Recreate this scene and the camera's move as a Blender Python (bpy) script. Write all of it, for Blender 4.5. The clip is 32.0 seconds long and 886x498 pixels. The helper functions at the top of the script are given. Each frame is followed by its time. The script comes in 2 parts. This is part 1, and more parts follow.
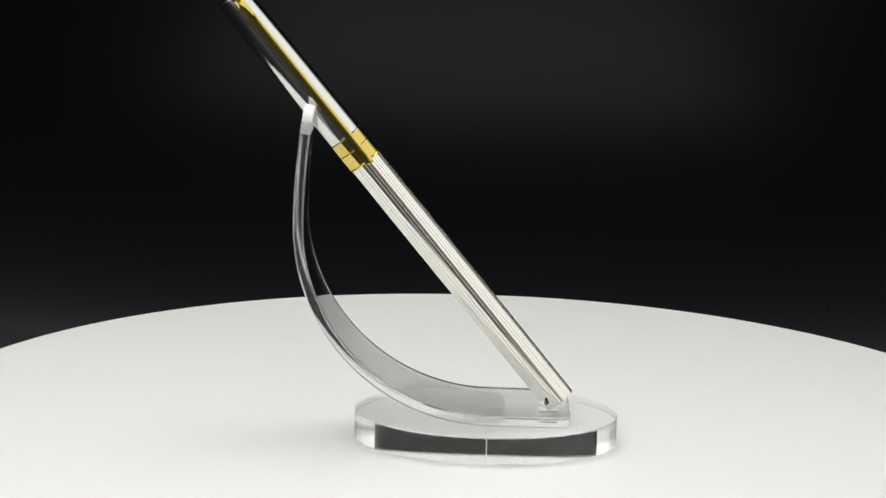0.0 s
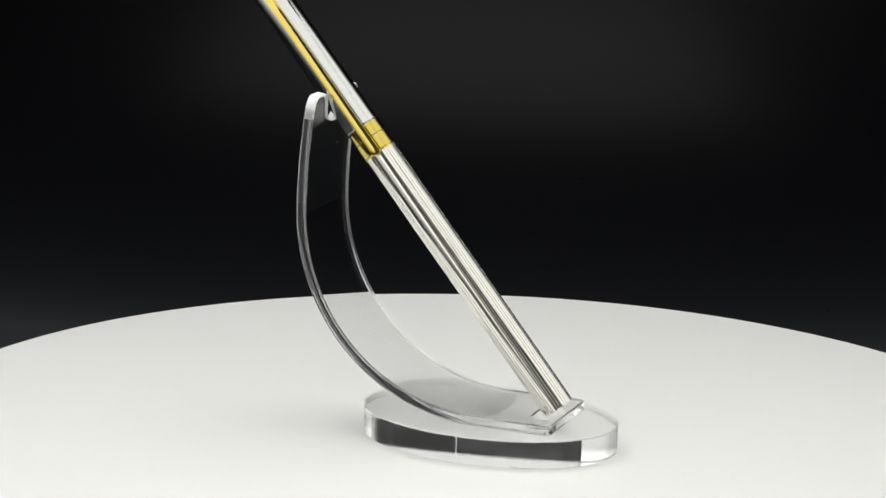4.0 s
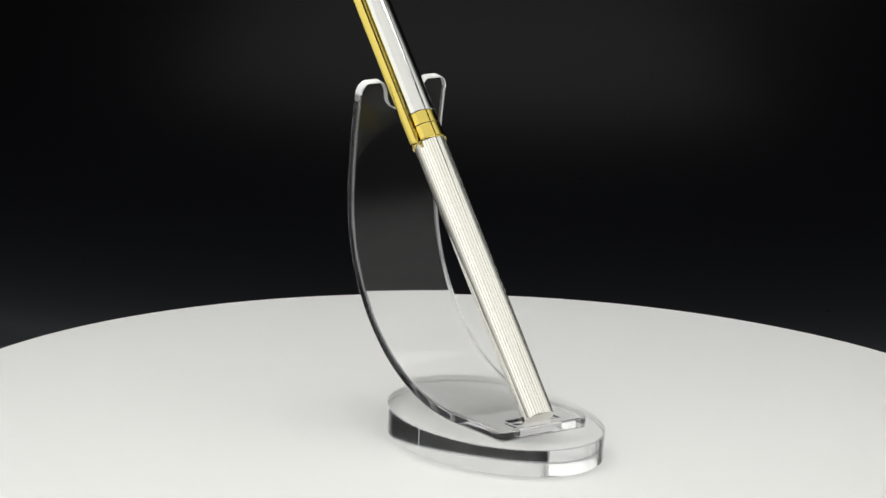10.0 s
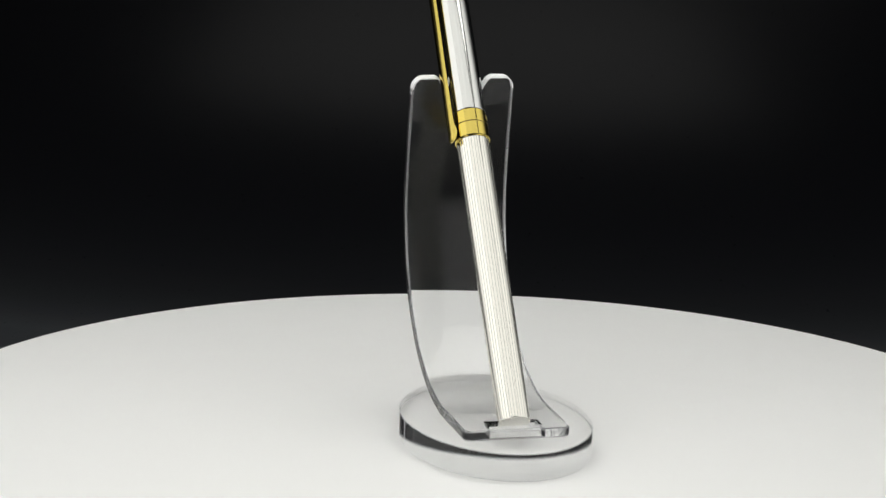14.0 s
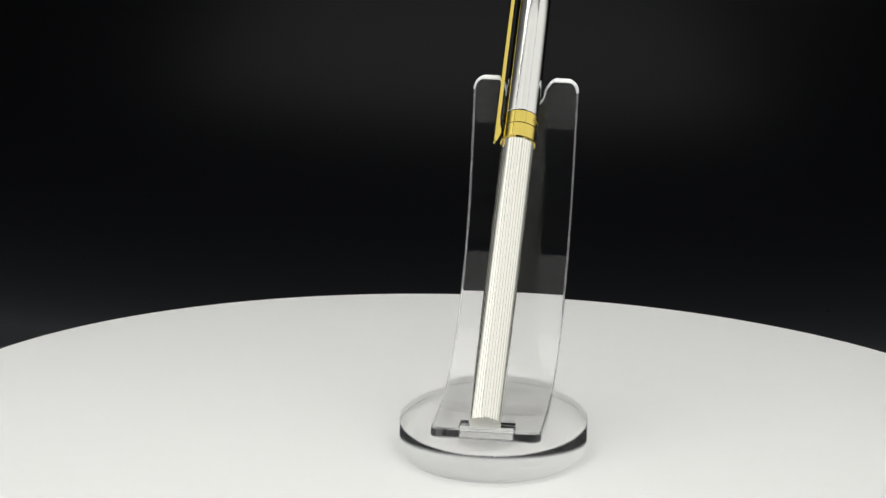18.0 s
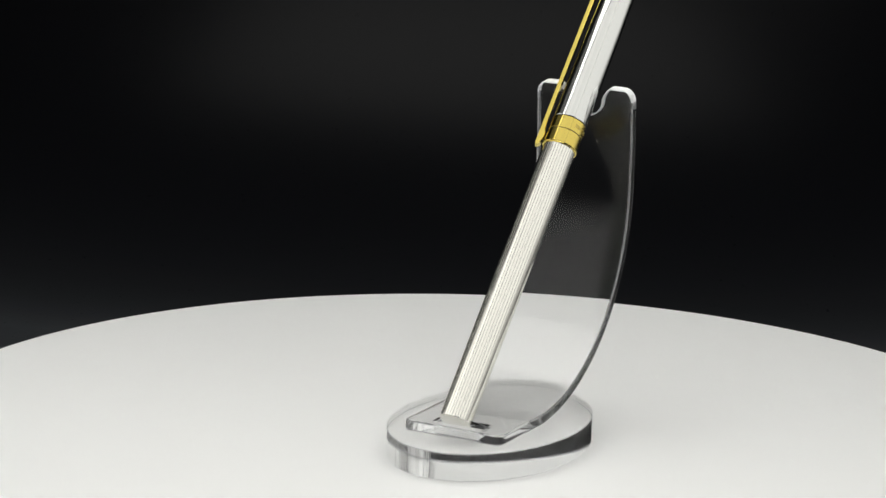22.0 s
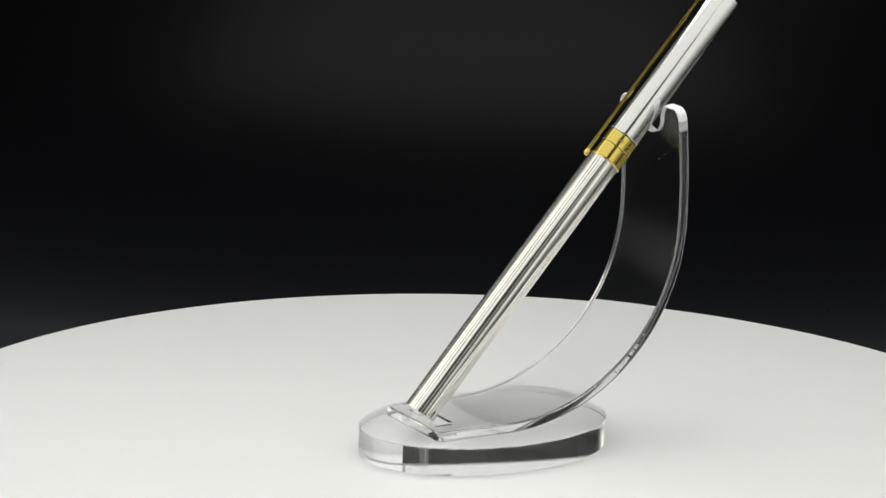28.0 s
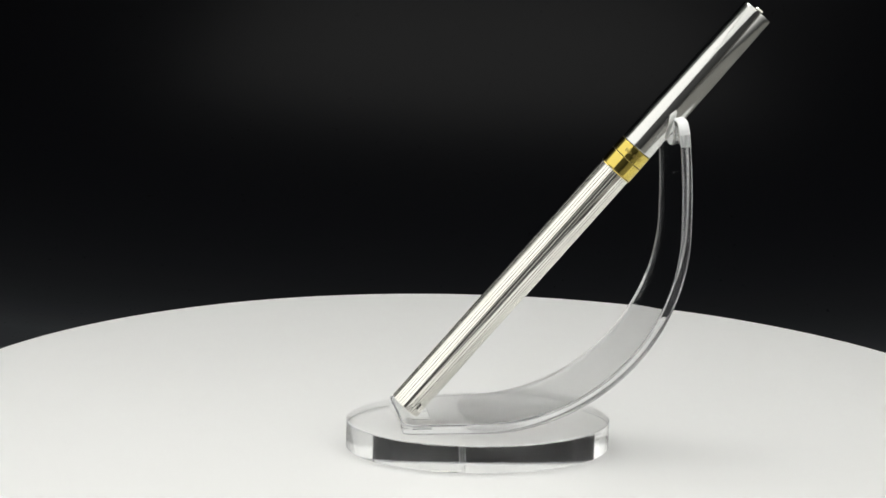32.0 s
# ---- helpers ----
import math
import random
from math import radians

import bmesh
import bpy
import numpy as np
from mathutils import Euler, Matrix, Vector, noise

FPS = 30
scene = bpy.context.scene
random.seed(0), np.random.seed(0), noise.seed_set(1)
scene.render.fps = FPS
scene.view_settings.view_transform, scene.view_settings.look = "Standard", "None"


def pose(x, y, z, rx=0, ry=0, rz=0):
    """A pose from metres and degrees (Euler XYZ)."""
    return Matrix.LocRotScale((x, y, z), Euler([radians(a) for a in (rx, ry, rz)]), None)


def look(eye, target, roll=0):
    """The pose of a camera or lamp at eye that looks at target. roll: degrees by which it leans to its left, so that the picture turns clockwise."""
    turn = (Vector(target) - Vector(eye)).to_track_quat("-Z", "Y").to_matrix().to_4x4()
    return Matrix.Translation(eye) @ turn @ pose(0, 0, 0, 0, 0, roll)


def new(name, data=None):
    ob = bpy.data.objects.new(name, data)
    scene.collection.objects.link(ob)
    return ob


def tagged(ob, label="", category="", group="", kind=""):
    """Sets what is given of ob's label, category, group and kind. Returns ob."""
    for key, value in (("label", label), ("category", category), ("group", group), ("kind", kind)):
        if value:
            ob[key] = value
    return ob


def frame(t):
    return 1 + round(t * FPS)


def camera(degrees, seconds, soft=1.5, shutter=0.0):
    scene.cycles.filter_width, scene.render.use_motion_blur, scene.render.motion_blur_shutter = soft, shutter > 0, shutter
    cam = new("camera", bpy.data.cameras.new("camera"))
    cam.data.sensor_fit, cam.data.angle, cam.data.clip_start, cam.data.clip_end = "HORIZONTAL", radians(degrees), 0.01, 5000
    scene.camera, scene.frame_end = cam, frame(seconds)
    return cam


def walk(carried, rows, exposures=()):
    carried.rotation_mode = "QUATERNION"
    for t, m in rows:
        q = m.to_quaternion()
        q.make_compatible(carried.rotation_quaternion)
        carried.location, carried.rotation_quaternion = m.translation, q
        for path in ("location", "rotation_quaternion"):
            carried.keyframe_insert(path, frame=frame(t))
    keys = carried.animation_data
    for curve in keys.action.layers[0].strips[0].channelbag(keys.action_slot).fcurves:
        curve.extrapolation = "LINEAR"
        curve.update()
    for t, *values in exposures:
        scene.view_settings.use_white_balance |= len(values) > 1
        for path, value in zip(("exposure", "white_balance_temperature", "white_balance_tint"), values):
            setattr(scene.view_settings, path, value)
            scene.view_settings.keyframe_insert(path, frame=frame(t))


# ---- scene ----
from mathutils.geometry import tessellate_polygon

SECONDS = 32.0
cam = camera(16.61, SECONDS)
CAMERA = look((0.0, -0.75497, 0.22922), (-0.01078, -0.02512, 0.05688), 1.724)
# the exposure settles a little as the pen turns to the front
EXPOSURES = ((0.0, 0.45), (4.0, 0.44), (9.0, 0.32), (24.0, 0.32), (29.0, 0.36), (SECONDS, 0.38))
walk(cam, [(0.0, CAMERA), (SECONDS, CAMERA)], EXPOSURES)

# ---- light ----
LAMP, REAR_LAMP, SIDE_GLOW = 0.68, 2.40, (0.92, 0.72)          # radiance of the two LED diffusers and of the tent's glowing sides
LIT_FRONT, LIT_BACK = (-0.97, -0.60), (0.235, 0.32)        # the glowing stretch of the tent's sides
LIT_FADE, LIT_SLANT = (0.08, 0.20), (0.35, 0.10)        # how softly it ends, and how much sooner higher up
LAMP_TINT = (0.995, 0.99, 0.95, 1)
world = bpy.data.worlds.new("world")
scene.world = world
world.use_nodes = True
world.node_tree.nodes["Background"].inputs[0].default_value = (0.010, 0.011, 0.013, 1)
world.node_tree.nodes["Background"].inputs[1].default_value = 1.0


# ---- materials ----
def material(name, colour, rough=0.5, metal=0.0, **more):
    m = bpy.data.materials.new(name)
    m.use_nodes = True
    b = m.node_tree.nodes["Principled BSDF"]
    b.inputs["Base Color"].default_value = (*colour, 1)
    b.inputs["Roughness"].default_value = rough
    b.inputs["Metallic"].default_value = metal
    for key, value in more.items():
        b.inputs[key.replace("_", " ")].default_value = value
    return m


def node(m, kind, **values):
    n = m.node_tree.nodes.new(kind)
    for key, value in values.items():
        n.inputs[key.replace("_", " ")].default_value = value
    return n


def wire(m, a, out, b, into):
    m.node_tree.links.new(a.outputs[out], b.inputs[into])


def vary_roughness(m, scale, low, high, stretch=(1, 1, 1)):
    """Two scales of wear in the gloss."""
    b = m.node_tree.nodes["Principled BSDF"]
    co = node(m, "ShaderNodeTexCoord")
    mp = node(m, "ShaderNodeMapping", Scale=stretch)
    n = node(m, "ShaderNodeTexNoise", Scale=scale, Detail=6.0, Roughness=0.65)
    r = node(m, "ShaderNodeMapRange", From_Min=0.3, From_Max=0.7, To_Min=low, To_Max=high)
    wire(m, co, "Object", mp, "Vector")
    wire(m, mp, "Vector", n, "Vector")
    wire(m, n, "Fac", r, "Value")
    wire(m, r, "Result", b, "Roughness")
    return co, mp, n


def relief(m, source, strength, distance):
    b = m.node_tree.nodes["Principled BSDF"]
    bump = node(m, "ShaderNodeBump", Strength=strength, Distance=distance)
    wire(m, source, "Fac", bump, "Height")
    wire(m, bump, "Normal", b, "Normal")


SILVER = material("polished_silver", (0.90, 0.885, 0.825), 0.1, 1.0)
vary_roughness(SILVER, 900, 0.02, 0.06, (1, 1, 0.05))
SILVER_CAP = material("satin_silver", (0.75, 0.755, 0.735), 0.15, 1.0)
_, _, n = vary_roughness(SILVER_CAP, 4000, 0.04, 0.13, (1, 1, 0.01))
relief(SILVER_CAP, n, 0.22, 0.00004)
# silver dimmed by colour in the grooves, for the dark they would reflect
GROOVE_SHADE = material("shaded_silver_groove", (0.60, 0.59, 0.54), 0.15, 1.0)
GOLD = material("gold_plate", (0.72, 0.57, 0.14), 0.12, 1.0)
_, _, n = vary_roughness(GOLD, 700, 0.05, 0.12, (1, 1, 0.2))
relief(GOLD, n, 0.08, 0.00002)
SEAM = material("dark_joint", (0.06, 0.05, 0.03), 0.5, 0.6)
ENGRAVED = material("dark_engraving", (0.48, 0.38, 0.11), 0.4, 1.0)


def clear_plastic(name, colour, rough=0.0, haze=0.0, gloss_from=0.06, least=0.016):
    """Clear cast acrylic: refraction, with gloss that turns total at steep angles inside; haze: fine scratches that scatter a little light."""
    m = bpy.data.materials.new(name)
    m.use_nodes = True
    nodes = m.node_tree.nodes
    nodes.remove(nodes["Principled BSDF"])
    clear = node(m, "ShaderNodeBsdfRefraction", Color=(*colour, 1), IOR=1.49, Roughness=rough)
    gloss = node(m, "ShaderNodeBsdfAnisotropic", Color=(1, 1, 1, 1), Roughness=rough)
    f = node(m, "ShaderNodeFresnel", IOR=1.49)
    r = node(m, "ShaderNodeMapRange", From_Min=gloss_from, From_Max=1.0, To_Min=least, To_Max=1.0)
    x = node(m, "ShaderNodeMixShader")
    wire(m, f, "Factor" if "Factor" in f.outputs else "Fac", r, "Value")
    wire(m, r, "Result", x, 0)
    wire(m, clear, 0, x, 1)
    wire(m, gloss, 0, x, 2)
    if haze:
        d, y = node(m, "ShaderNodeBsdfDiffuse", Color=(0.9, 0.91, 0.94, 1)), node(m, "ShaderNodeMixShader", Fac=haze)
        wire(m, x, 0, y, 1)
        wire(m, d, 0, y, 2)
        x = y
    wire(m, x, 0, nodes["Material Output"], "Surface")
    return m


ACRYLIC = clear_plastic("clear_acrylic", (0.998, 0.999, 0.999))
BASE_ACRYLIC = clear_plastic("thick_clear_acrylic", (1.0, 1.0, 1.0), 0.0, 0.0, 0.5)
SIDE_ACRYLIC = clear_plastic("flame_polished_acrylic", (0.997, 0.999, 0.999), 0.10, 0.018, 0.6, 0.02)
EDGE = clear_plastic("scraped_acrylic_edge", (0.995, 0.997, 1.0), 0.05, 0.03)
ARRIS = clear_plastic("broken_acrylic_arris", (0.99, 0.993, 1.0), 0.06, 0.25)
CHIP = clear_plastic("chipped_acrylic", (0.97, 0.975, 0.98), 0.3, 0.35)
RIM = clear_plastic("chipped_acrylic_rim", (0.99, 0.993, 1.0), 0.12, 0.5)


def side_waviness(m):
    """Upright waves left by the saw in the base's side."""
    co, mp = node(m, "ShaderNodeTexCoord"), node(m, "ShaderNodeMapping", Scale=(900, 900, 12))
    n = node(m, "ShaderNodeTexNoise", Scale=1.0, Detail=3.0, Roughness=0.6)
    bump = node(m, "ShaderNodeBump", Strength=1.0, Distance=0.00006)
    wire(m, co, "Object", mp, "Vector")
    wire(m, mp, "Vector", n, "Vector")
    wire(m, n, "Fac", bump, "Height")
    for other in m.node_tree.nodes:
        if other.bl_idname in ("ShaderNodeBsdfRefraction", "ShaderNodeBsdfAnisotropic"):
            wire(m, bump, "Normal", other, "Normal")


def side_scuffs(m):
    """Scuffs along the base's side, in flat streaks: where they lie thick the side looks milky."""
    co, mp = node(m, "ShaderNodeTexCoord"), node(m, "ShaderNodeMapping", Scale=(85, 85, 420))
    n = node(m, "ShaderNodeTexNoise", Scale=1.0, Detail=4.0, Roughness=0.62)
    r = node(m, "ShaderNodeMapRange", From_Min=0.42, From_Max=0.78, To_Min=0.0, To_Max=0.065)
    wire(m, co, "Object", mp, "Vector")
    wire(m, mp, "Vector", n, "Vector")
    wire(m, n, "Fac", r, "Value")
    wire(m, r, "Result", m.node_tree.nodes["Material Output"].inputs["Surface"].links[0].from_node, 0)


side_waviness(SIDE_ACRYLIC)
side_scuffs(SIDE_ACRYLIC)


def bend_ripples(m):
    """Fine ripples across the sheet where it was heated and bent."""
    co, mp = node(m, "ShaderNodeTexCoord"), node(m, "ShaderNodeMapping", Scale=(40, 900, 900))
    n, sep = node(m, "ShaderNodeTexNoise", Scale=1.0, Detail=2.0, Roughness=0.5), node(m, "ShaderNodeSeparateXYZ")
    low = node(m, "ShaderNodeMapRange", From_Min=0.012, From_Max=0.020, To_Min=0.0, To_Max=0.00002)
    high = node(m, "ShaderNodeMapRange", From_Min=0.040, From_Max=0.026, To_Min=0.03, To_Max=1.0)
    k, h = node(m, "ShaderNodeMath"), node(m, "ShaderNodeMath")
    k.operation = h.operation = "MULTIPLY"
    bump = node(m, "ShaderNodeBump", Strength=1.0, Distance=1.0)
    wire(m, co, "Object", mp, "Vector")
    wire(m, mp, "Vector", n, "Vector")
    wire(m, co, "Object", sep, "Vector")
    wire(m, sep, "Z", low, "Value")
    wire(m, sep, "Z", high, "Value")
    wire(m, low, "Result", k, 0)
    wire(m, high, "Result", k, 1)
    wire(m, k, 0, h, 0)
    wire(m, n, "Fac", h, 1)
    wire(m, h, 0, bump, "Height")
    for other in m.node_tree.nodes:
        if other.bl_idname == "ShaderNodeBsdfAnisotropic":
            wire(m, bump, "Normal", other, "Normal")


bend_ripples(ACRYLIC)
FROSTED = material("sawn_acrylic_edge", (0.96, 0.97, 0.98), 0.55, 0.0, IOR=1.49, Transmission_Weight=0.06)
_, _, n = vary_roughness(FROSTED, 2500, 0.45, 0.7)
relief(FROSTED, n, 0.25, 0.00005)
DUST = material("pale_dust", (0.75, 0.75, 0.74), 0.8)
WHITE = material("white_plastic", (0.86, 0.863, 0.86), 0.45)
_, _, n = vary_roughness(WHITE, 60, 0.40, 0.52)
BLACK = material("black_cloth", (0.0016, 0.0016, 0.0023), 0.3, 0.0, Specular_IOR_Level=0.062, Sheen_Weight=0.27, Sheen_Roughness=0.4, Sheen_Tint=(0.86, 0.92, 1.0, 1.0))
_, _, n = vary_roughness(BLACK, 400, 0.27, 0.33)
relief(BLACK, n, 0.03, 0.0001)
DARK_ROOM = material("dark_wall_paint", (0.03, 0.029, 0.027), 0.8)
_, _, n = vary_roughness(DARK_ROOM, 20, 0.7, 0.9)
HOUSING = material("black_housing", (0.02, 0.02, 0.02), 0.5)
TENT = material("grey_tent_fabric", (0.25, 0.245, 0.23), 0.8)
_, _, n = vary_roughness(TENT, 300, 0.7, 0.9)
DARK_TENT = material("dark_tent_fabric", (0.09, 0.09, 0.092), 0.8)
_, _, n = vary_roughness(DARK_TENT, 300, 0.7, 0.9)


def glowing_fabric(strength, back, soft, steep):
    """Tent fabric with its glow put in by graded emission, no lamps outside: it glows less at the floor, and less far
    back the higher it is.
    """
    m = material("glowing_tent_fabric", (0.07, 0.07, 0.07), 0.7, 0.0, Emission_Color=LAMP_TINT)
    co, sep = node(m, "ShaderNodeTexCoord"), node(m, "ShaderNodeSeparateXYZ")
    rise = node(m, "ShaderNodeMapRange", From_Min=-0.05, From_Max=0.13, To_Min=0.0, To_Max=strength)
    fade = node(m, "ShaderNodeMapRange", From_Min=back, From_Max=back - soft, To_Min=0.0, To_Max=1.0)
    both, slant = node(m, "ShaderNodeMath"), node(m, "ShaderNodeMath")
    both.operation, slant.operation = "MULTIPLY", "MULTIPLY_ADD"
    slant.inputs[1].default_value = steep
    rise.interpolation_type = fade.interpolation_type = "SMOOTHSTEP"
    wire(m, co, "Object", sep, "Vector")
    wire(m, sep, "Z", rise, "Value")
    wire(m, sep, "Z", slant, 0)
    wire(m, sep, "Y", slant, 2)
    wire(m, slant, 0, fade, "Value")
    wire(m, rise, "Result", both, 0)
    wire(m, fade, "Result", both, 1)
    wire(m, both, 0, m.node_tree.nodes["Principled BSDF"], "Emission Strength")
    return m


TENT_SIDES = [glowing_fabric(*row) for row in zip(SIDE_GLOW, LIT_BACK, LIT_FADE, LIT_SLANT)]
FRAME_GREY = material("grey_lamp_frame", (0.35, 0.35, 0.35), 0.5)


def led_diffuser(name, strength):
    """Diffuser with the faint rows of its LED strips showing through."""
    m = material(name, (0.25, 0.25, 0.25), 0.6, 0.0, Emission_Color=LAMP_TINT)
    co, mp = node(m, "ShaderNodeTexCoord"), node(m, "ShaderNodeMapping", Scale=(1, 0.02, 1))
    n = node(m, "ShaderNodeTexNoise", Scale=26.0, Detail=3.0, Roughness=0.6)
    r = node(m, "ShaderNodeMapRange", From_Min=0.35, From_Max=0.65, To_Min=0.84 * strength, To_Max=1.16 * strength)
    wire(m, co, "Object", mp, "Vector")
    wire(m, mp, "Vector", n, "Vector")
    wire(m, n, "Fac", r, "Value")
    wire(m, r, "Result", m.node_tree.nodes["Principled BSDF"], "Emission Strength")
    return m


DIFFUSER = led_diffuser("lamp_diffuser", LAMP)
REAR_DIFFUSER = led_diffuser("rear_lamp_diffuser", REAR_LAMP)


# ---- mesh helpers ----
def finish(bm, name, mat, smooth=True, sharp=35):
    bmesh.ops.recalc_face_normals(bm, faces=bm.faces)
    for e in bm.edges:
        e.smooth = len(e.link_faces) == 2 and e.calc_face_angle(0) < radians(sharp)
    for f in bm.faces:
        f.smooth = smooth
    me = bpy.data.meshes.new(name)
    bm.to_mesh(me)
    bm.free()
    for m in mat if isinstance(mat, (list, tuple)) else [mat]:
        me.materials.append(m)
    return me


def part(name, bm, mat, parent=None, label="", sharp=35):
    ob = new(name, finish(bm, name, mat, True, sharp))
    ob.parent = parent
    if label:
        tagged(ob, label)
    return ob


def plate(name, outline, mat, parent):
    """One flat face, looking to the side from which its outline runs counter-clockwise."""
    me = bpy.data.meshes.new(name)
    me.from_pydata([tuple(p) for p in outline], [], [range(len(outline))])
    me.materials.append(mat)
    ob = new(name, me)
    ob.parent = parent
    return ob


def thing(name, label, category, **more):
    return tagged(new(name), label, category, **more)


def lathe(profile, segments=96, radius_at=None, turns=None):
    """A turned solid about z from (radius, height) pairs; ends with radius 0 are closed to a point."""
    bm = bmesh.new()
    rings = []
    turns = turns or [2 * math.pi * i / segments for i in range(segments)]
    segments = len(turns)
    for r, z in profile:
        if r < 1e-9:
            rings.append([bm.verts.new((0, 0, z))])
        else:
            ring = []
            for a in turns:
                q = r if radius_at is None else r + radius_at(a, z)
                ring.append(bm.verts.new((q * math.cos(a), q * math.sin(a), z)))
            rings.append(ring)
    for a, b in zip(rings, rings[1:]):
        for i in range(segments):
            j = (i + 1) % segments
            if len(a) == 1 and len(b) == 1:
                continue
            if len(a) == 1:
                bm.faces.new((a[0], b[i], b[j]))
            elif len(b) == 1:
                bm.faces.new((a[i], a[j], b[0]))
            else:
                bm.faces.new((a[i], a[j], b[j], b[i]))
    return bm


def box(sx, sy, sz, centre=(0, 0, 0), bevel=0.0):
    bm = bmesh.new()
    bmesh.ops.create_cube(bm, size=1.0, matrix=Matrix.Translation(centre) @ Matrix.Diagonal((sx, sy, sz, 1)))
    if bevel:
        bmesh.ops.bevel(bm, geom=list(bm.edges), offset=bevel, segments=3, affect="EDGES", profile=0.5)
    return bm


# ---- the place: dark room, light box, black sweep ----
BOX_X, BOX_FRONT, BOX_BACK, BOX_LOW, BOX_TOP = 0.33, -1.00, 0.64, -0.060, 0.56
# unseen overhead light; the rear panel is split off, stronger, to lift the far table
PANELS = ((-0.80, -0.06), (-0.03, 0.31))   # the two LED panels, front to back
PANEL_W, PANEL_X = (0.62, 0.56), (0.0, -0.025)


def sheet(profile, half_width, thick, columns=4, bow=0.0):
    """A bent sheet: the profile (y, z) pushed along x, with a thickness to its left."""
    bm = bmesh.new()
    pts = [Vector(p) for p in profile]
    low = []
    for i, p in enumerate(pts):
        d = (pts[min(i + 1, len(pts) - 1)] - pts[max(i - 1, 0)]).normalized()
        low.append(p + Vector((d.y, -d.x)) * thick)
    xs = [-half_width + 2 * half_width * k / columns for k in range(columns + 1)]
    a = [[bm.verts.new((x, p.x, p.y)) for x in xs] for p in pts]
    b = [[bm.verts.new((x, p.x, p.y)) for x in xs] for p in low]
    for v in bm.verts:
        v.co.y -= bow * v.co.x ** 2
    n = len(pts)
    for i in range(n - 1):
        for k in range(columns):
            bm.faces.new((a[i][k], a[i][k + 1], a[i + 1][k + 1], a[i + 1][k]))
            bm.faces.new((b[i][k], b[i + 1][k], b[i + 1][k + 1], b[i][k + 1]))
        bm.faces.new((a[i][0], a[i + 1][0], b[i + 1][0], b[i][0]))
        bm.faces.new((a[i][-1], b[i][-1], b[i + 1][-1], a[i + 1][-1]))
    for k in range(columns):
        bm.faces.new((a[0][k], b[0][k], b[0][k + 1], a[0][k + 1]))
        bm.faces.new((a[-1][k], a[-1][k + 1], b[-1][k + 1], b[-1][k]))
    return bm


def build_room():
    for name, size, centre in (
        ("wall_behind_camera", (5.0, 0.1, 3.4), (0, -2.2, 0.6)),
        ("wall_left", (0.1, 4.5, 3.4), (-2.5, 0.1, 0.6)),
        ("wall_right", (0.1, 4.5, 3.4), (2.5, 0.1, 0.6)),
        ("wall_back", (5.0, 0.1, 3.4), (0, 2.4, 0.6)),
        ("ceiling", (5.2, 4.8, 0.1), (0, 0.1, 2.352)),
        ("floor", (5.2, 4.8, 0.1), (0, 0.1, -0.952)),
    ):
        ob = part(name, box(*size, centre), DARK_ROOM)
        tagged(ob, "plain dark painted surface of the studio room", "room", kind="structure")
    table = thing("studio_table", "dark studio table under the light tent", "table")
    part("tabletop", box(1.5, 1.9, 0.03, (0, -0.2, BOX_LOW - 0.021), 0.003), HOUSING, table)
    for x in (-0.7, 0.7):
        for y in (-1.05, 0.65):
            part("leg", box(0.05, 0.05, 0.866 + BOX_LOW, (x, y, (BOX_LOW - 0.938) / 2), 0.003), HOUSING, table)
    # light box: glowing, grey and black sides, black top, an added front panel
    tent = thing("light_tent", "open photo light tent with glowing white fabric sides", "light tent")
    depth, height = BOX_BACK - BOX_FRONT, BOX_TOP - BOX_LOW
    # the middle stretch of each side glows by emission; no lamp stands outside
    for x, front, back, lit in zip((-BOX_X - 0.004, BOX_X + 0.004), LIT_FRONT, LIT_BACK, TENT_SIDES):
        for a, b, mat, text in ((BOX_FRONT, front, TENT, "plain grey side flap"), (front, back, lit, "white tent side, its glow put in by emission"), (back, BOX_BACK, BLACK, "black cloth side lining")):
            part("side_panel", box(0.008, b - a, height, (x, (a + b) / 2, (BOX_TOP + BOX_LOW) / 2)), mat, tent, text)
    # unseen, added behind the camera as a dim grey for the pen to reflect
    part("added_front_panel", box(2 * BOX_X, 0.006, height - 0.012, (0, BOX_FRONT + 0.004, (BOX_TOP + BOX_LOW) / 2 - 0.002)), DARK_TENT, tent, "dark grey panel behind the camera, added for reflections")
    part("top_panel", box(2 * BOX_X, depth, 0.008, (0, (BOX_BACK + BOX_FRONT) / 2, BOX_TOP - 0.004), 0.001), BLACK, tent)
    part("back_panel", box(2 * BOX_X, 0.008, height - 0.010, (0, BOX_BACK - 0.004, (BOX_TOP + BOX_LOW) / 2 - 0.005), 0.001), HOUSING, tent)
    part("floor_panel", box(2 * BOX_X, depth - 0.010, 0.006, (0, (BOX_BACK + BOX_FRONT) / 2 - 0.005, BOX_LOW + 0.003), 0.001), HOUSING, tent)
    part("floor_mat", box(0.15, 0.86, 0.002, (BOX_X - 0.078, -0.20, BOX_LOW + 0.0105)), TENT, tent, "grey fabric mat on the tent floor")
    # LED panel under the top
    for (a, b), w, x0, mat in zip(PANELS, PANEL_W, PANEL_X, (DIFFUSER, REAR_DIFFUSER)):
        lamp = thing("led_panel", "flat white LED panel under the light tent top", "lamp", group="LED panels of the tent")
        lamp.matrix_basis = pose(x0, (a + b) / 2, BOX_TOP - 0.024)
        d = b - a
        part("diffuser", box(w, d, 0.004), mat, lamp, "glowing white diffuser")
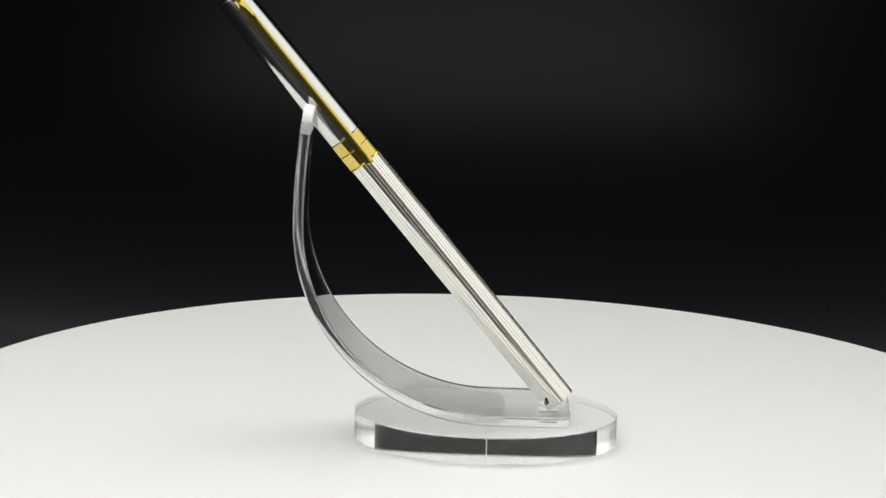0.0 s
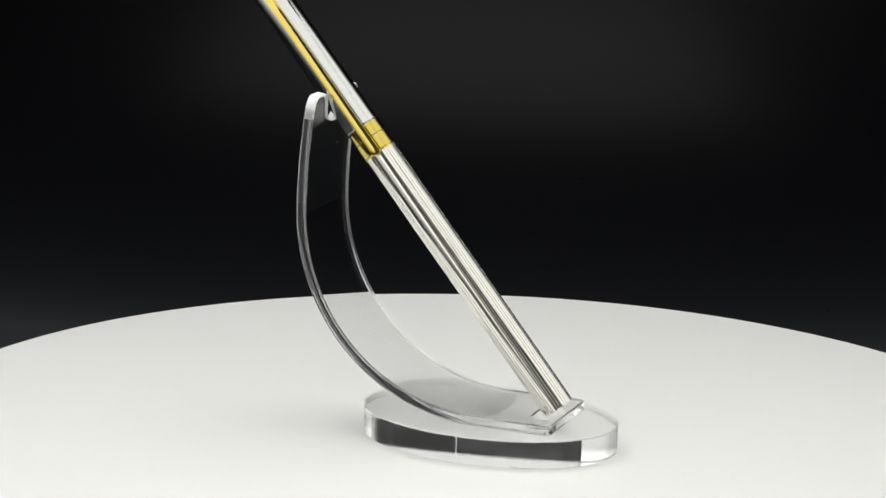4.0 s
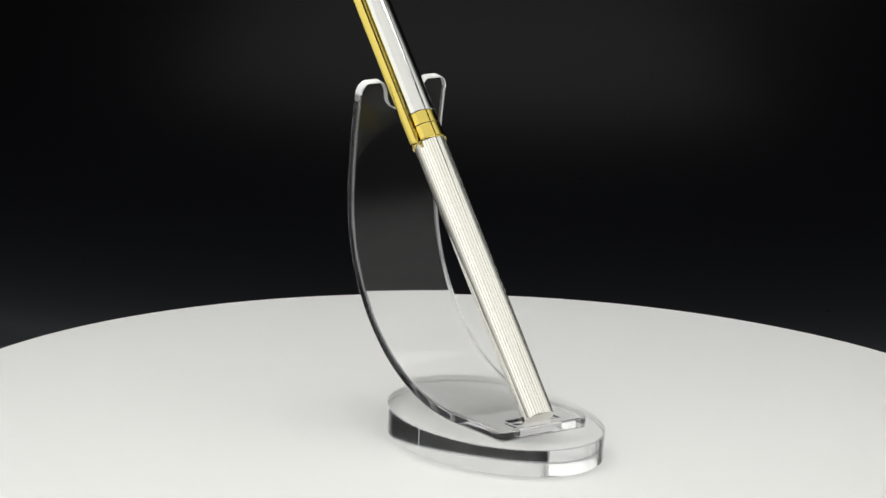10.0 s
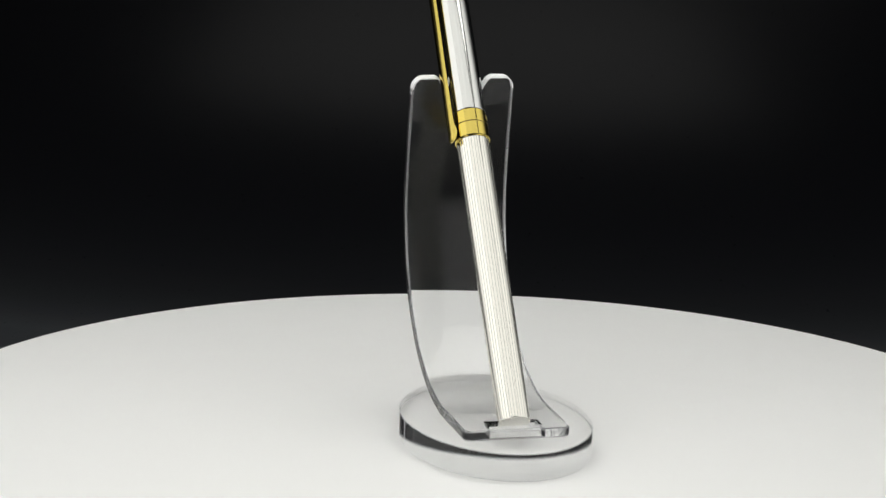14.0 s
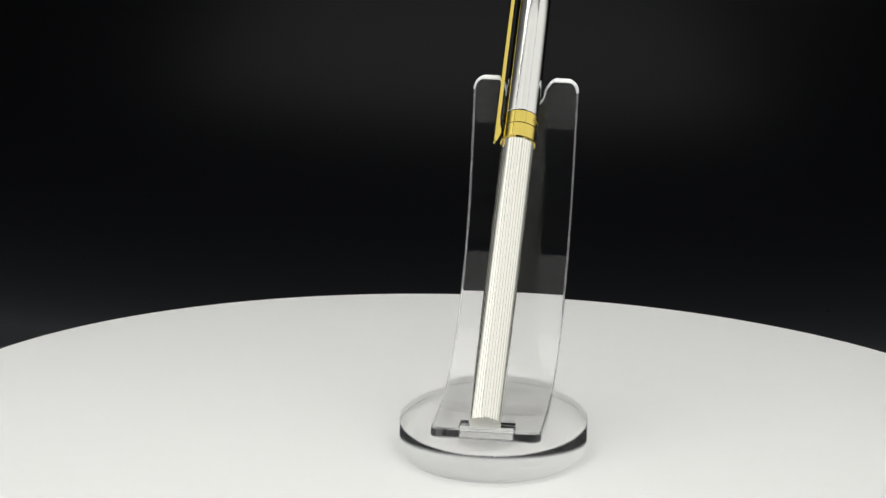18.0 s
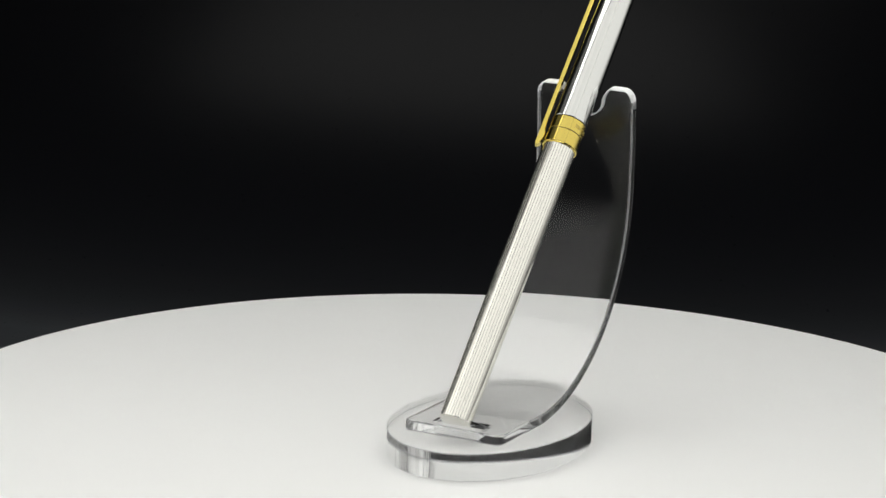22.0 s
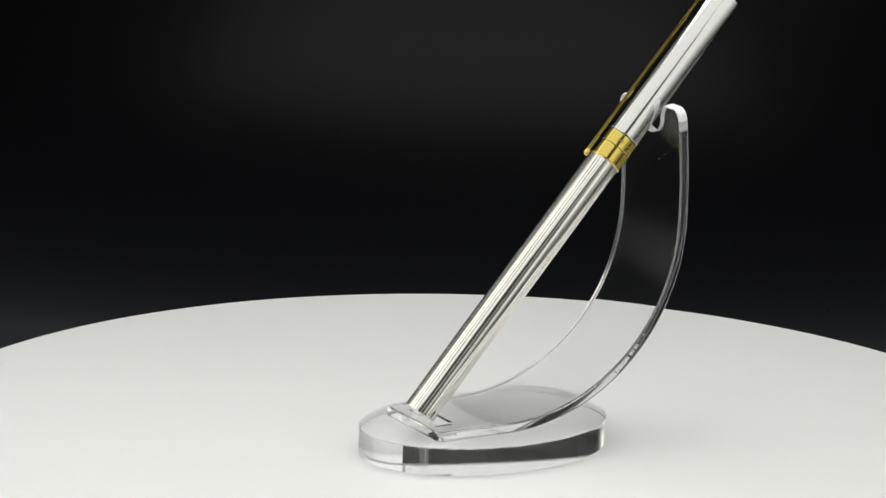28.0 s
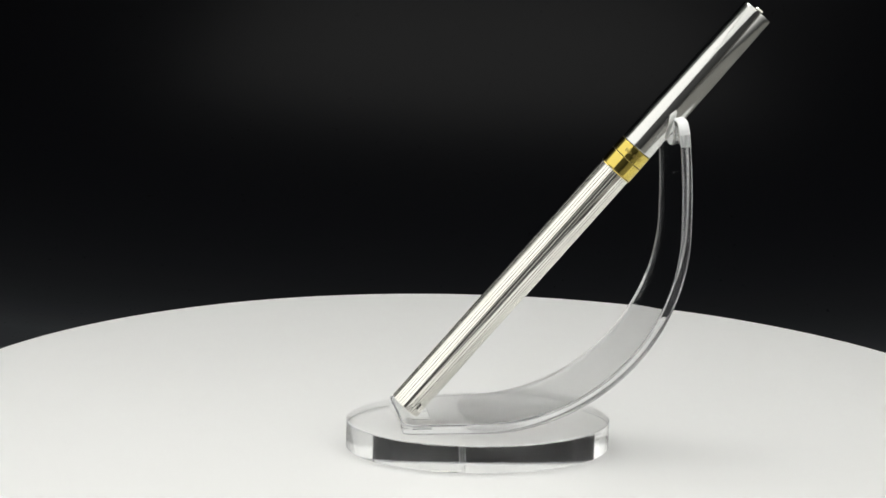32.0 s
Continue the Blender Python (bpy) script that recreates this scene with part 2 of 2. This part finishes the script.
        for sx, sy, x, y in ((w + 0.024, 0.01, 0, d / 2 + 0.007), (w + 0.024, 0.01, 0, -d / 2 - 0.007), (0.01, d, w / 2 + 0.007, 0), (0.01, d, -w / 2 - 0.007, 0)):
            part("frame", box(sx, sy, 0.016, (x, y, 0.006), 0.001), FRAME_GREY, lamp)
    # black cloth sweep: flat under the turntable, curving up behind it
    z0, y1, r = BOX_LOW + 0.0085, 0.47, 0.20
    prof = [(BOX_FRONT + 0.010, z0), (y1 - r, z0)]
    for k in range(1, 41):
        a = radians(90 * k / 40)
        prof.append((y1 - r + r * math.sin(a), z0 + r * (1 - math.cos(a))))
    prof += [(y1, 0.4), (y1, BOX_TOP - 0.03)]
    ob = part("backdrop", sheet(prof, BOX_X - 0.002, 0.002, 24, -0.8), BLACK, None, sharp=60)
    tagged(ob, "black cloth sweep curving up behind the turntable", "backdrop", kind="structure")


# ---- turntable ----
R_DISC = 0.1567


def build_turntable():
    t = thing("turntable", "round white plastic motorised turntable on black cloth", "turntable")
    part("platter", lathe([(0, 0), (R_DISC - 0.0008, 0), (R_DISC - 0.0002, -0.0003), (R_DISC, -0.0010), (R_DISC, -0.010), (R_DISC - 0.001, -0.011), (0, -0.011)], 256), WHITE, t)
    part("drum", lathe([(0, -0.0112), (0.125, -0.0112), (0.125, -0.0512), (0, -0.0512)], 96), HOUSING, t, "black plastic motor drum")
    return t


# ---- acrylic stand ----
BASE_C = (0.00348, -0.00128)
BASE_A, BASE_B, BASE_H = 0.03406, 0.02413, 0.0072
STRIP_T = 0.0027
STRIP_Z = BASE_H
BEND_Y, BEND_R = -0.0021, 0.0513       # outer bend of the strip
LEAN_R = 0.20
FOOT_Y = -0.02275
STRIP_X, STRIP_W = 0.00335, 0.0281
ARRIS_R = 0.00050
CEMENT = 0.0042                        # how far the cement falls short of the bend, midway


def strip_point(s, off):
    """Place (y, z) and along the strip at length s from the front edge, off metres in from the outer face."""
    flat = BEND_Y - FOOT_Y
    if s < flat:
        return FOOT_Y + s, STRIP_Z + off
    s -= flat
    cz = STRIP_Z + BEND_R
    arc = BEND_R * radians(90)
    if s < arc:
        a = s / BEND_R
        return BEND_Y + (BEND_R - off) * math.sin(a), cz - (BEND_R - off) * math.cos(a)
    a = (s - arc) / LEAN_R
    cy = BEND_Y + BEND_R - LEAN_R
    return cy + (LEAN_R - off) * math.cos(a), cz + (LEAN_R - off) * math.sin(a)


def build_strip(parent):
    total = (BEND_Y - FOOT_Y) + BEND_R * radians(90) + 0.0299
    slot0, slot1, slot_h = SLOT
    nd = 0.0085                       # depth of the notch
    n0 = total - nd
    half = STRIP_W / 2
    rc, rt = 0.0022, 0.0034           # corner radii at foot and top

    def edges(s):
        h = half
        if s < rc:
            h -= rc - math.sqrt(max(rc * rc - (rc - s) ** 2, 0))
        if s > total - rt:
            h -= rt - math.sqrt(max(rt * rt - (s - total + rt) ** 2, 0))
        u = s - n0
        if u <= 0:
            k = min(max((s - slot1 - 0.004) / (n0 - slot1 - 0.004), 0), 1)
            m = slot_h * (1 - k)
        elif u < 0.0049:
            m = math.sqrt(max(0.0049 ** 2 - (0.0049 - u) ** 2, 0))
        else:
            k = (u - 0.0049) / (nd - 0.0049)
            m = 0.0049 + 0.0023 * k ** 1.4
            if nd - u < 0.0008:
                m += 0.0006 * (1 - (nd - u) / 0.0008) ** 2
        return h, m

    marks = [rc * (1 - math.cos(radians(a))) for a in range(0, 91, 15)] + [slot0, slot1, BEND_Y - FOOT_Y]
    marks += list(np.linspace(BEND_Y - FOOT_Y + 0.001, n0, 72))
    marks += [n0 + 0.0049 * (1 - math.cos(radians(a))) for a in range(9, 91, 9)]
    marks += list(np.linspace(n0 + 0.0054, total - rt, 4)) + [total - 0.0008, total - 0.0004]
    marks += [total - rt * (1 - math.sin(radians(a))) for a in range(10, 91, 10)]
    marks = sorted(set(round(m, 7) for m in marks))
    bm = bmesh.new()
    layers = []
    turn = [radians(22.5 * k) for k in range(5)]      # rounded arris along all edges
    skin = [(ARRIS_R * (1 - math.sin(a)), ARRIS_R * (1 - math.cos(a))) for a in reversed(turn)]
    for off, c in skin + [(STRIP_T - o, c) for o, c in reversed(skin)]:
        rows = []
        for s in marks:
            y, z = strip_point(min(max(s, c), total - c), off)
            h, m = edges(s)
            x0 = STRIP_X + LEAN_X * (z - STRIP_Z) - BASE_C[0]
            rows.append([bm.verts.new((x, y - BASE_C[1], z)) for x in (x0 - h + c, x0 - m - c, x0 + m + c, x0 + h - c)])
        layers.append(rows)
    used = set()
    for i in range(len(marks) - 1):
        mid = (marks[i] + marks[i + 1]) / 2
        for j in range(3):
            if not (j == 1 and (slot0 < mid < slot1 or mid > n0)):
                used.add((i, j))
    for i, j in sorted(used):
        mid = (marks[i] + marks[i + 1]) / 2
        for rows in (layers[0], layers[-1]):
            if rows is layers[0] and mid < BEND_Y - FOOT_Y:
                continue              # cemented to the base here
            bm.faces.new((rows[i][j], rows[i][j + 1], rows[i + 1][j + 1], rows[i + 1][j]))
        for (di, dj), (p, q) in (((-1, 0), ((i, j), (i, j + 1))), ((1, 0), ((i + 1, j + 1), (i + 1, j))), ((0, -1), ((i + 1, j), (i, j))), ((0, 1), ((i, j + 1), (i + 1, j + 1)))):
            if (i + di, j + dj) in used:
                continue
            for k, (a, b) in enumerate(zip(layers, layers[1:])):
                f = bm.faces.new((a[p[0]][p[1]], a[q[0]][q[1]], b[q[0]][q[1]], b[p[0]][p[1]]))
                inner = (j == 0 and dj == 1) or (j == 2 and dj == -1)
                if mid > total - rt or (mid > n0 and inner):
                    f.material_index = 1
                elif not inner and (di == 0 or mid < rc):
                    f.material_index = 3 if k != len(skin) - 1 else 2
    # dust and nicks left on both faces
    rng = random.Random(11)
    specks = bmesh.new()
    for k in range(16):
        u, v = rng.uniform(0.03, total - 0.012), rng.uniform(-0.9, 0.9) * half
        y, z = strip_point(u, (STRIP_T + 0.00001) if k % 2 else -0.00001)
        size = rng.uniform(0.00005, 0.00011)
        spot = Matrix.Translation((STRIP_X + LEAN_X * (z - STRIP_Z) - BASE_C[0] + v, y - BASE_C[1], z)) @ Euler((rng.uniform(0, 3), rng.uniform(0, 3), 0)).to_matrix().to_4x4()
        bmesh.ops.create_icosphere(specks, subdivisions=1, radius=size, matrix=spot @ Matrix.Diagonal((1, 1, rng.choice((1, 1, 2.5)), 1)))
    foot = [(r[0].co.copy(), r[3].co.copy()) for r in layers[0] if r[0].is_valid and r[0].co.y + BASE_C[1] < BEND_Y + 1e-6]
    # the cement ends in a curve short of the bend; behind it lies a film of air
    near, far = foot[-1]
    curve = []
    for k in range(1, 24):
        a = k / 12 - 1
        curve.append(near.lerp(far, k / 24) - Vector((0, CEMENT * math.sqrt(1 - a * a), 0)))
    outline = [p[0] for p in foot] + curve + [p[1] for p in reversed(foot)]
    rim = [near] + curve + [far]
    bmesh.ops.remove_doubles(bm, verts=bm.verts, dist=1e-7)
    strip = part("backrest_strip", bm, (ACRYLIC, FROSTED, EDGE, ARRIS), parent, "bent clear acrylic strip with a notch", sharp=9.5)
    strip.visible_shadow = False
    plate("strip_underside", [p + Vector((0, 0, 0.00003)) for p in reversed(rim)], ACRYLIC, parent)
    tagged(part("dust_specks", specks, DUST, parent, "fine pale dust on the acrylic"), kind="stuff")
    return outline


LEAN_X = 0.018
SEAMS = ((180.0, 0.00022),)   # saw mark down the side: degrees round the oval, width
SLOT = (0.0032, 0.0080, 0.0067)


def build_stand():
    st = thing("pen_stand", "clear acrylic pen stand with an oval base", "pen stand")
    bm = bmesh.new()
    seg = 720
    rng = random.Random(4)
    rings = []
    chips = [rng.random() ** 1.6 for i in range(seg)]
    for z, inset, chip in ((0.00005, 0.00012, 0), (0.00017, 0.0, 0), (BASE_H - 0.00014, 0.0, -0.00020), (BASE_H, 0.00014, 0)):
        ring = []
        for i in range(seg):
            a = 2 * math.pi * i / seg
            ring.append(bm.verts.new(((BASE_B - inset) * math.cos(a), (BASE_A - inset) * math.sin(a), z + chip * chips[i])))
        rings.append(ring)
    for i in range(seg):
        j = (i + 1) % seg
        for a, b in zip(rings, rings[1:]):
            bm.faces.new((a[i], a[j], b[j], b[i])).material_index = 1 if b is rings[2] else 2
    bm.faces.new(rings[0][::-1])
    # top: open where the strip's foot is cemented on, closed again in its slot
    hole = build_strip(st)
    loops = [[v.co for v in rings[-1]], hole]
    top = rings[-1] + [bm.verts.new(p) for p in hole]
    for tri in tessellate_polygon(loops):
        bm.faces.new([top[k] for k in tri])
    slot0, slot1, slot_h = SLOT
    xs, ys = STRIP_X - BASE_C[0], FOOT_Y - BASE_C[1]
    base = part("base", bm, (BASE_ACRYLIC, SIDE_ACRYLIC, RIM), st, "thick oval clear acrylic base", 20)
    base.visible_shadow = False
    plate("slot_floor", [(xs + a, ys + b, BASE_H) for a, b in ((-slot_h, slot0), (slot_h, slot0), (slot_h, slot1), (-slot_h, slot1))], BASE_ACRYLIC, base)
    # chips broken from the rims by the saw: shallow shards against the side
    shards = bmesh.new()
    for k in range(420):
        a = rng.uniform(0, 2 * math.pi)
        top = k % 5 != 0
        z = BASE_H - 0.0001 if top else 0.0003
        wide, deep = rng.uniform(0.00012, 0.00034), rng.uniform(0.00006, 0.00030) * (-1 if top else 0.6)
        tip = rng.uniform(-0.6, 0.6) * wide
        out, flat = [], ((-wide, 0.0), (wide, 0.0), (tip + 0.3 * wide, deep), (tip - 0.3 * wide, deep * rng.uniform(0.5, 1)))
        for lift in (0.00001, 0.00004):
            ring = []
            for u, v in flat:
                b = a + u / (BASE_A * abs(math.cos(a)) + BASE_B * abs(math.sin(a)))
                ring.append(shards.verts.new(((BASE_B + lift) * math.cos(b), (BASE_A + lift) * math.sin(b), z + v)))
            out.append(ring)
        low, high = out
        shards.faces.new(high)
        shards.faces.new(low[::-1])
        for i in range(4):
            shards.faces.new((low[i], low[(i + 1) % 4], high[(i + 1) % 4], high[i]))
    tagged(part("edge_chips", shards, CHIP, base, "tiny pale chips along the sawn rim", 20), kind="stuff")
    for at, wide in SEAMS:
        a = radians(at)
        turn = math.degrees(math.atan2(math.sin(a) / BASE_A, math.cos(a) / BASE_B))
        mark = part("saw_mark", box(0.00006, wide, BASE_H - 0.0007, (0, 0, 0)), FROSTED, base)
        mark.matrix_basis = pose(BASE_B * math.cos(a), BASE_A * math.sin(a), BASE_H / 2, 0, 0, turn)
    return st


# ---- pen ----
def build_pen():
    pen = thing("pen", "silver pen with gold rings and clip in an acrylic stand", "pen")
    flutes = 36
    turns = [2 * math.pi * (i + k) / flutes for i in range(flutes) for k in (0, 0.11, 0.3, 0.5, 0.7, 0.89)]

    def groove(a, z):
        k = (a * flutes / (2 * math.pi)) % 1.0
        fade = 1 if z > -0.0001 else 0
        return -0.00004 * fade * max(0.0, 1 - abs(k - round(k)) / 0.11)

    prof = [(0, -0.0003), (0.0040, -0.0003), (0.00412, -0.0002), (0.00418, 0.0000)]
    prof += [(0.00420 + 0.00016 * k / 10, 0.0008 + 0.0810 * k / 10) for k in range(11)]
    bm = lathe(prof, 0, groove, turns)
    for f in bm.faces:
        c = f.calc_center_median()
        k = (math.atan2(c.y, c.x) * flutes / (2 * math.pi)) % 1.0
        if 0.0 < c.z and abs(k - round(k)) < 0.11:
            f.material_index = 1
    part("barrel", bm, (SILVER, GROOVE_SHADE), pen, "fluted polished silver barrel with shade coloured into its grooves", sharp=8)
    part("lip", lathe([(0.0044, 0.0805), (0.00466, 0.0805), (0.00473, 0.08062), (0.00466, 0.08075), (0.0044, 0.08075), (0.0044, 0.0805)], 96), GOLD, pen, "thin flared gold lip", 20)
    part("lower_ring", lathe([(0.0043, 0.0809), (0.00459, 0.0809), (0.00462, 0.08095), (0.00462, 0.08475), (0.00459, 0.0848), (0.0043, 0.0848)], 96), GOLD, pen, sharp=8)
    part("upper_ring", lathe([(0.0043, 0.0850), (0.00459, 0.0850), (0.00462, 0.08505), (0.00462, 0.08845), (0.00459, 0.0885), (0.0043, 0.0885)], 96), GOLD, pen, sharp=8)
    part("ring_seam", lathe([(0.0043, 0.0807), (0.00452, 0.0807), (0.00452, 0.0887), (0.0043, 0.0887)], 96), SEAM, pen, "dark joint between the gold rings")
    upper = [o for o in pen.children if o.name.startswith("upper_ring")][0]
    for k in range(11):
        if k != 4:
            part("engraved_bar", box(0.00004, 0.00030, (0.0011, 0.0008, 0.0011, 0.0006)[k % 4], (0.00462, 0, 0), 0), ENGRAVED, upper).matrix_basis = pose(0, 0, 0.0867, 0, 0, -36 + 6.2 * k)
    part("cap", lathe([(0.0042, 0.0847), (0.0042, 0.0888), (0.00450, 0.0888), (0.00454, 0.0889), (0.00453, 0.100), (0.00446, 0.118), (0.0043, 0.1338), (0.0042, 0.1345), (0.0036, 0.1347), (0, 0.1347)], 128), SILVER_CAP, pen, "smooth satin silver cap", 8)
    part("cap_button", lathe([(0, 0.13475), (0.0012, 0.13475), (0.0013, 0.1350), (0.0011, 0.1353), (0, 0.1354)], 64), SILVER, pen, "small silver button on the cap end")
    # clip: a flat gold bar along the cap, turned toward the front
    clip_pose = pose(0, 0, 0, 0, 0, 180 + CLIP_TURN)
    bm = bmesh.new()
    # height, inner radius, outer radius, half width: a hooked tip, then a straight bar bending in at the top
    stations = [(0.0798, 0.0061, 0.0065, 0.0005), (0.0800, 0.0059, 0.0066, 0.0009), (0.0806, 0.0056, 0.0067, 0.0011), (0.0818, 0.0051, 0.0067, 0.0011), (0.0828, 0.00490, 0.0067, 0.0011), (0.0838, 0.0050, 0.0067, 0.0011), (0.0848, 0.0054, 0.0067, 0.0011), (0.0870, 0.0056, 0.0067, 0.0011), (0.105, 0.0056, 0.0067, 0.0011), (0.125, 0.0055, 0.0066, 0.0011), (0.1300, 0.0054, 0.0065, 0.0011), (0.1322, 0.0046, 0.0059, 0.0011), (0.1330, 0.0040, 0.0049, 0.0011)]
    rings = []
    for z, r, q, h in stations:
        c = 0.00008
        bow = 0.13 * h
        section = [(r, -h + c), (r + c, -h), (q - bow - c, -h)]
        section += [(q - bow * (k / 4) ** 2, h * k / 4) for k in range(-4, 5)]
        section += [(q - bow - c, h), (r + c, h), (r, h - c)]
        rings.append([bm.verts.new((x, y, z)) for x, y in section])
    for a, b in zip(rings, rings[1:]):
        for i in range(len(a)):
            j = (i + 1) % len(a)
            bm.faces.new((a[i], a[j], b[j], b[i]))
    bm.faces.new(rings[0])
    bm.faces.new(rings[-1][::-1])
    bm.transform(clip_pose)
    part("clip", bm, GOLD, pen, "flat gold clip with a hooked tip", sharp=30)
    return pen


CLIP_TURN = 15
PEN_FOOT, PEN_TOP = Vector((0.0030, -0.0202, 0.0110)), Vector((0.0051, 0.0668, 0.1142))


def pen_pose():
    z = (PEN_TOP - PEN_FOOT).normalized()
    x = (Vector((1, 0, 0)) - z * z.x).normalized()
    y = z.cross(x)
    m = Matrix((x, y, z)).transposed().to_4x4()
    return Matrix.Translation(PEN_FOOT) @ m


build_room()
turntable = build_turntable()
stand = build_stand()
pen = build_pen()

# ---- movement ----
TURN_START, TURN_RATE = 90.9, -5.357        # degrees, degrees a second


def motions():
    times = [i * 0.5 for i in range(int(SECONDS * 2) + 1)]
    for ob, rest in ((turntable, Matrix()), (stand, Matrix.Translation((*BASE_C, 0))), (pen, pen_pose())):
        walk(ob, [(t, pose(0, 0, 0, 0, 0, TURN_START + TURN_RATE * t) @ rest) for t in times])


motions()
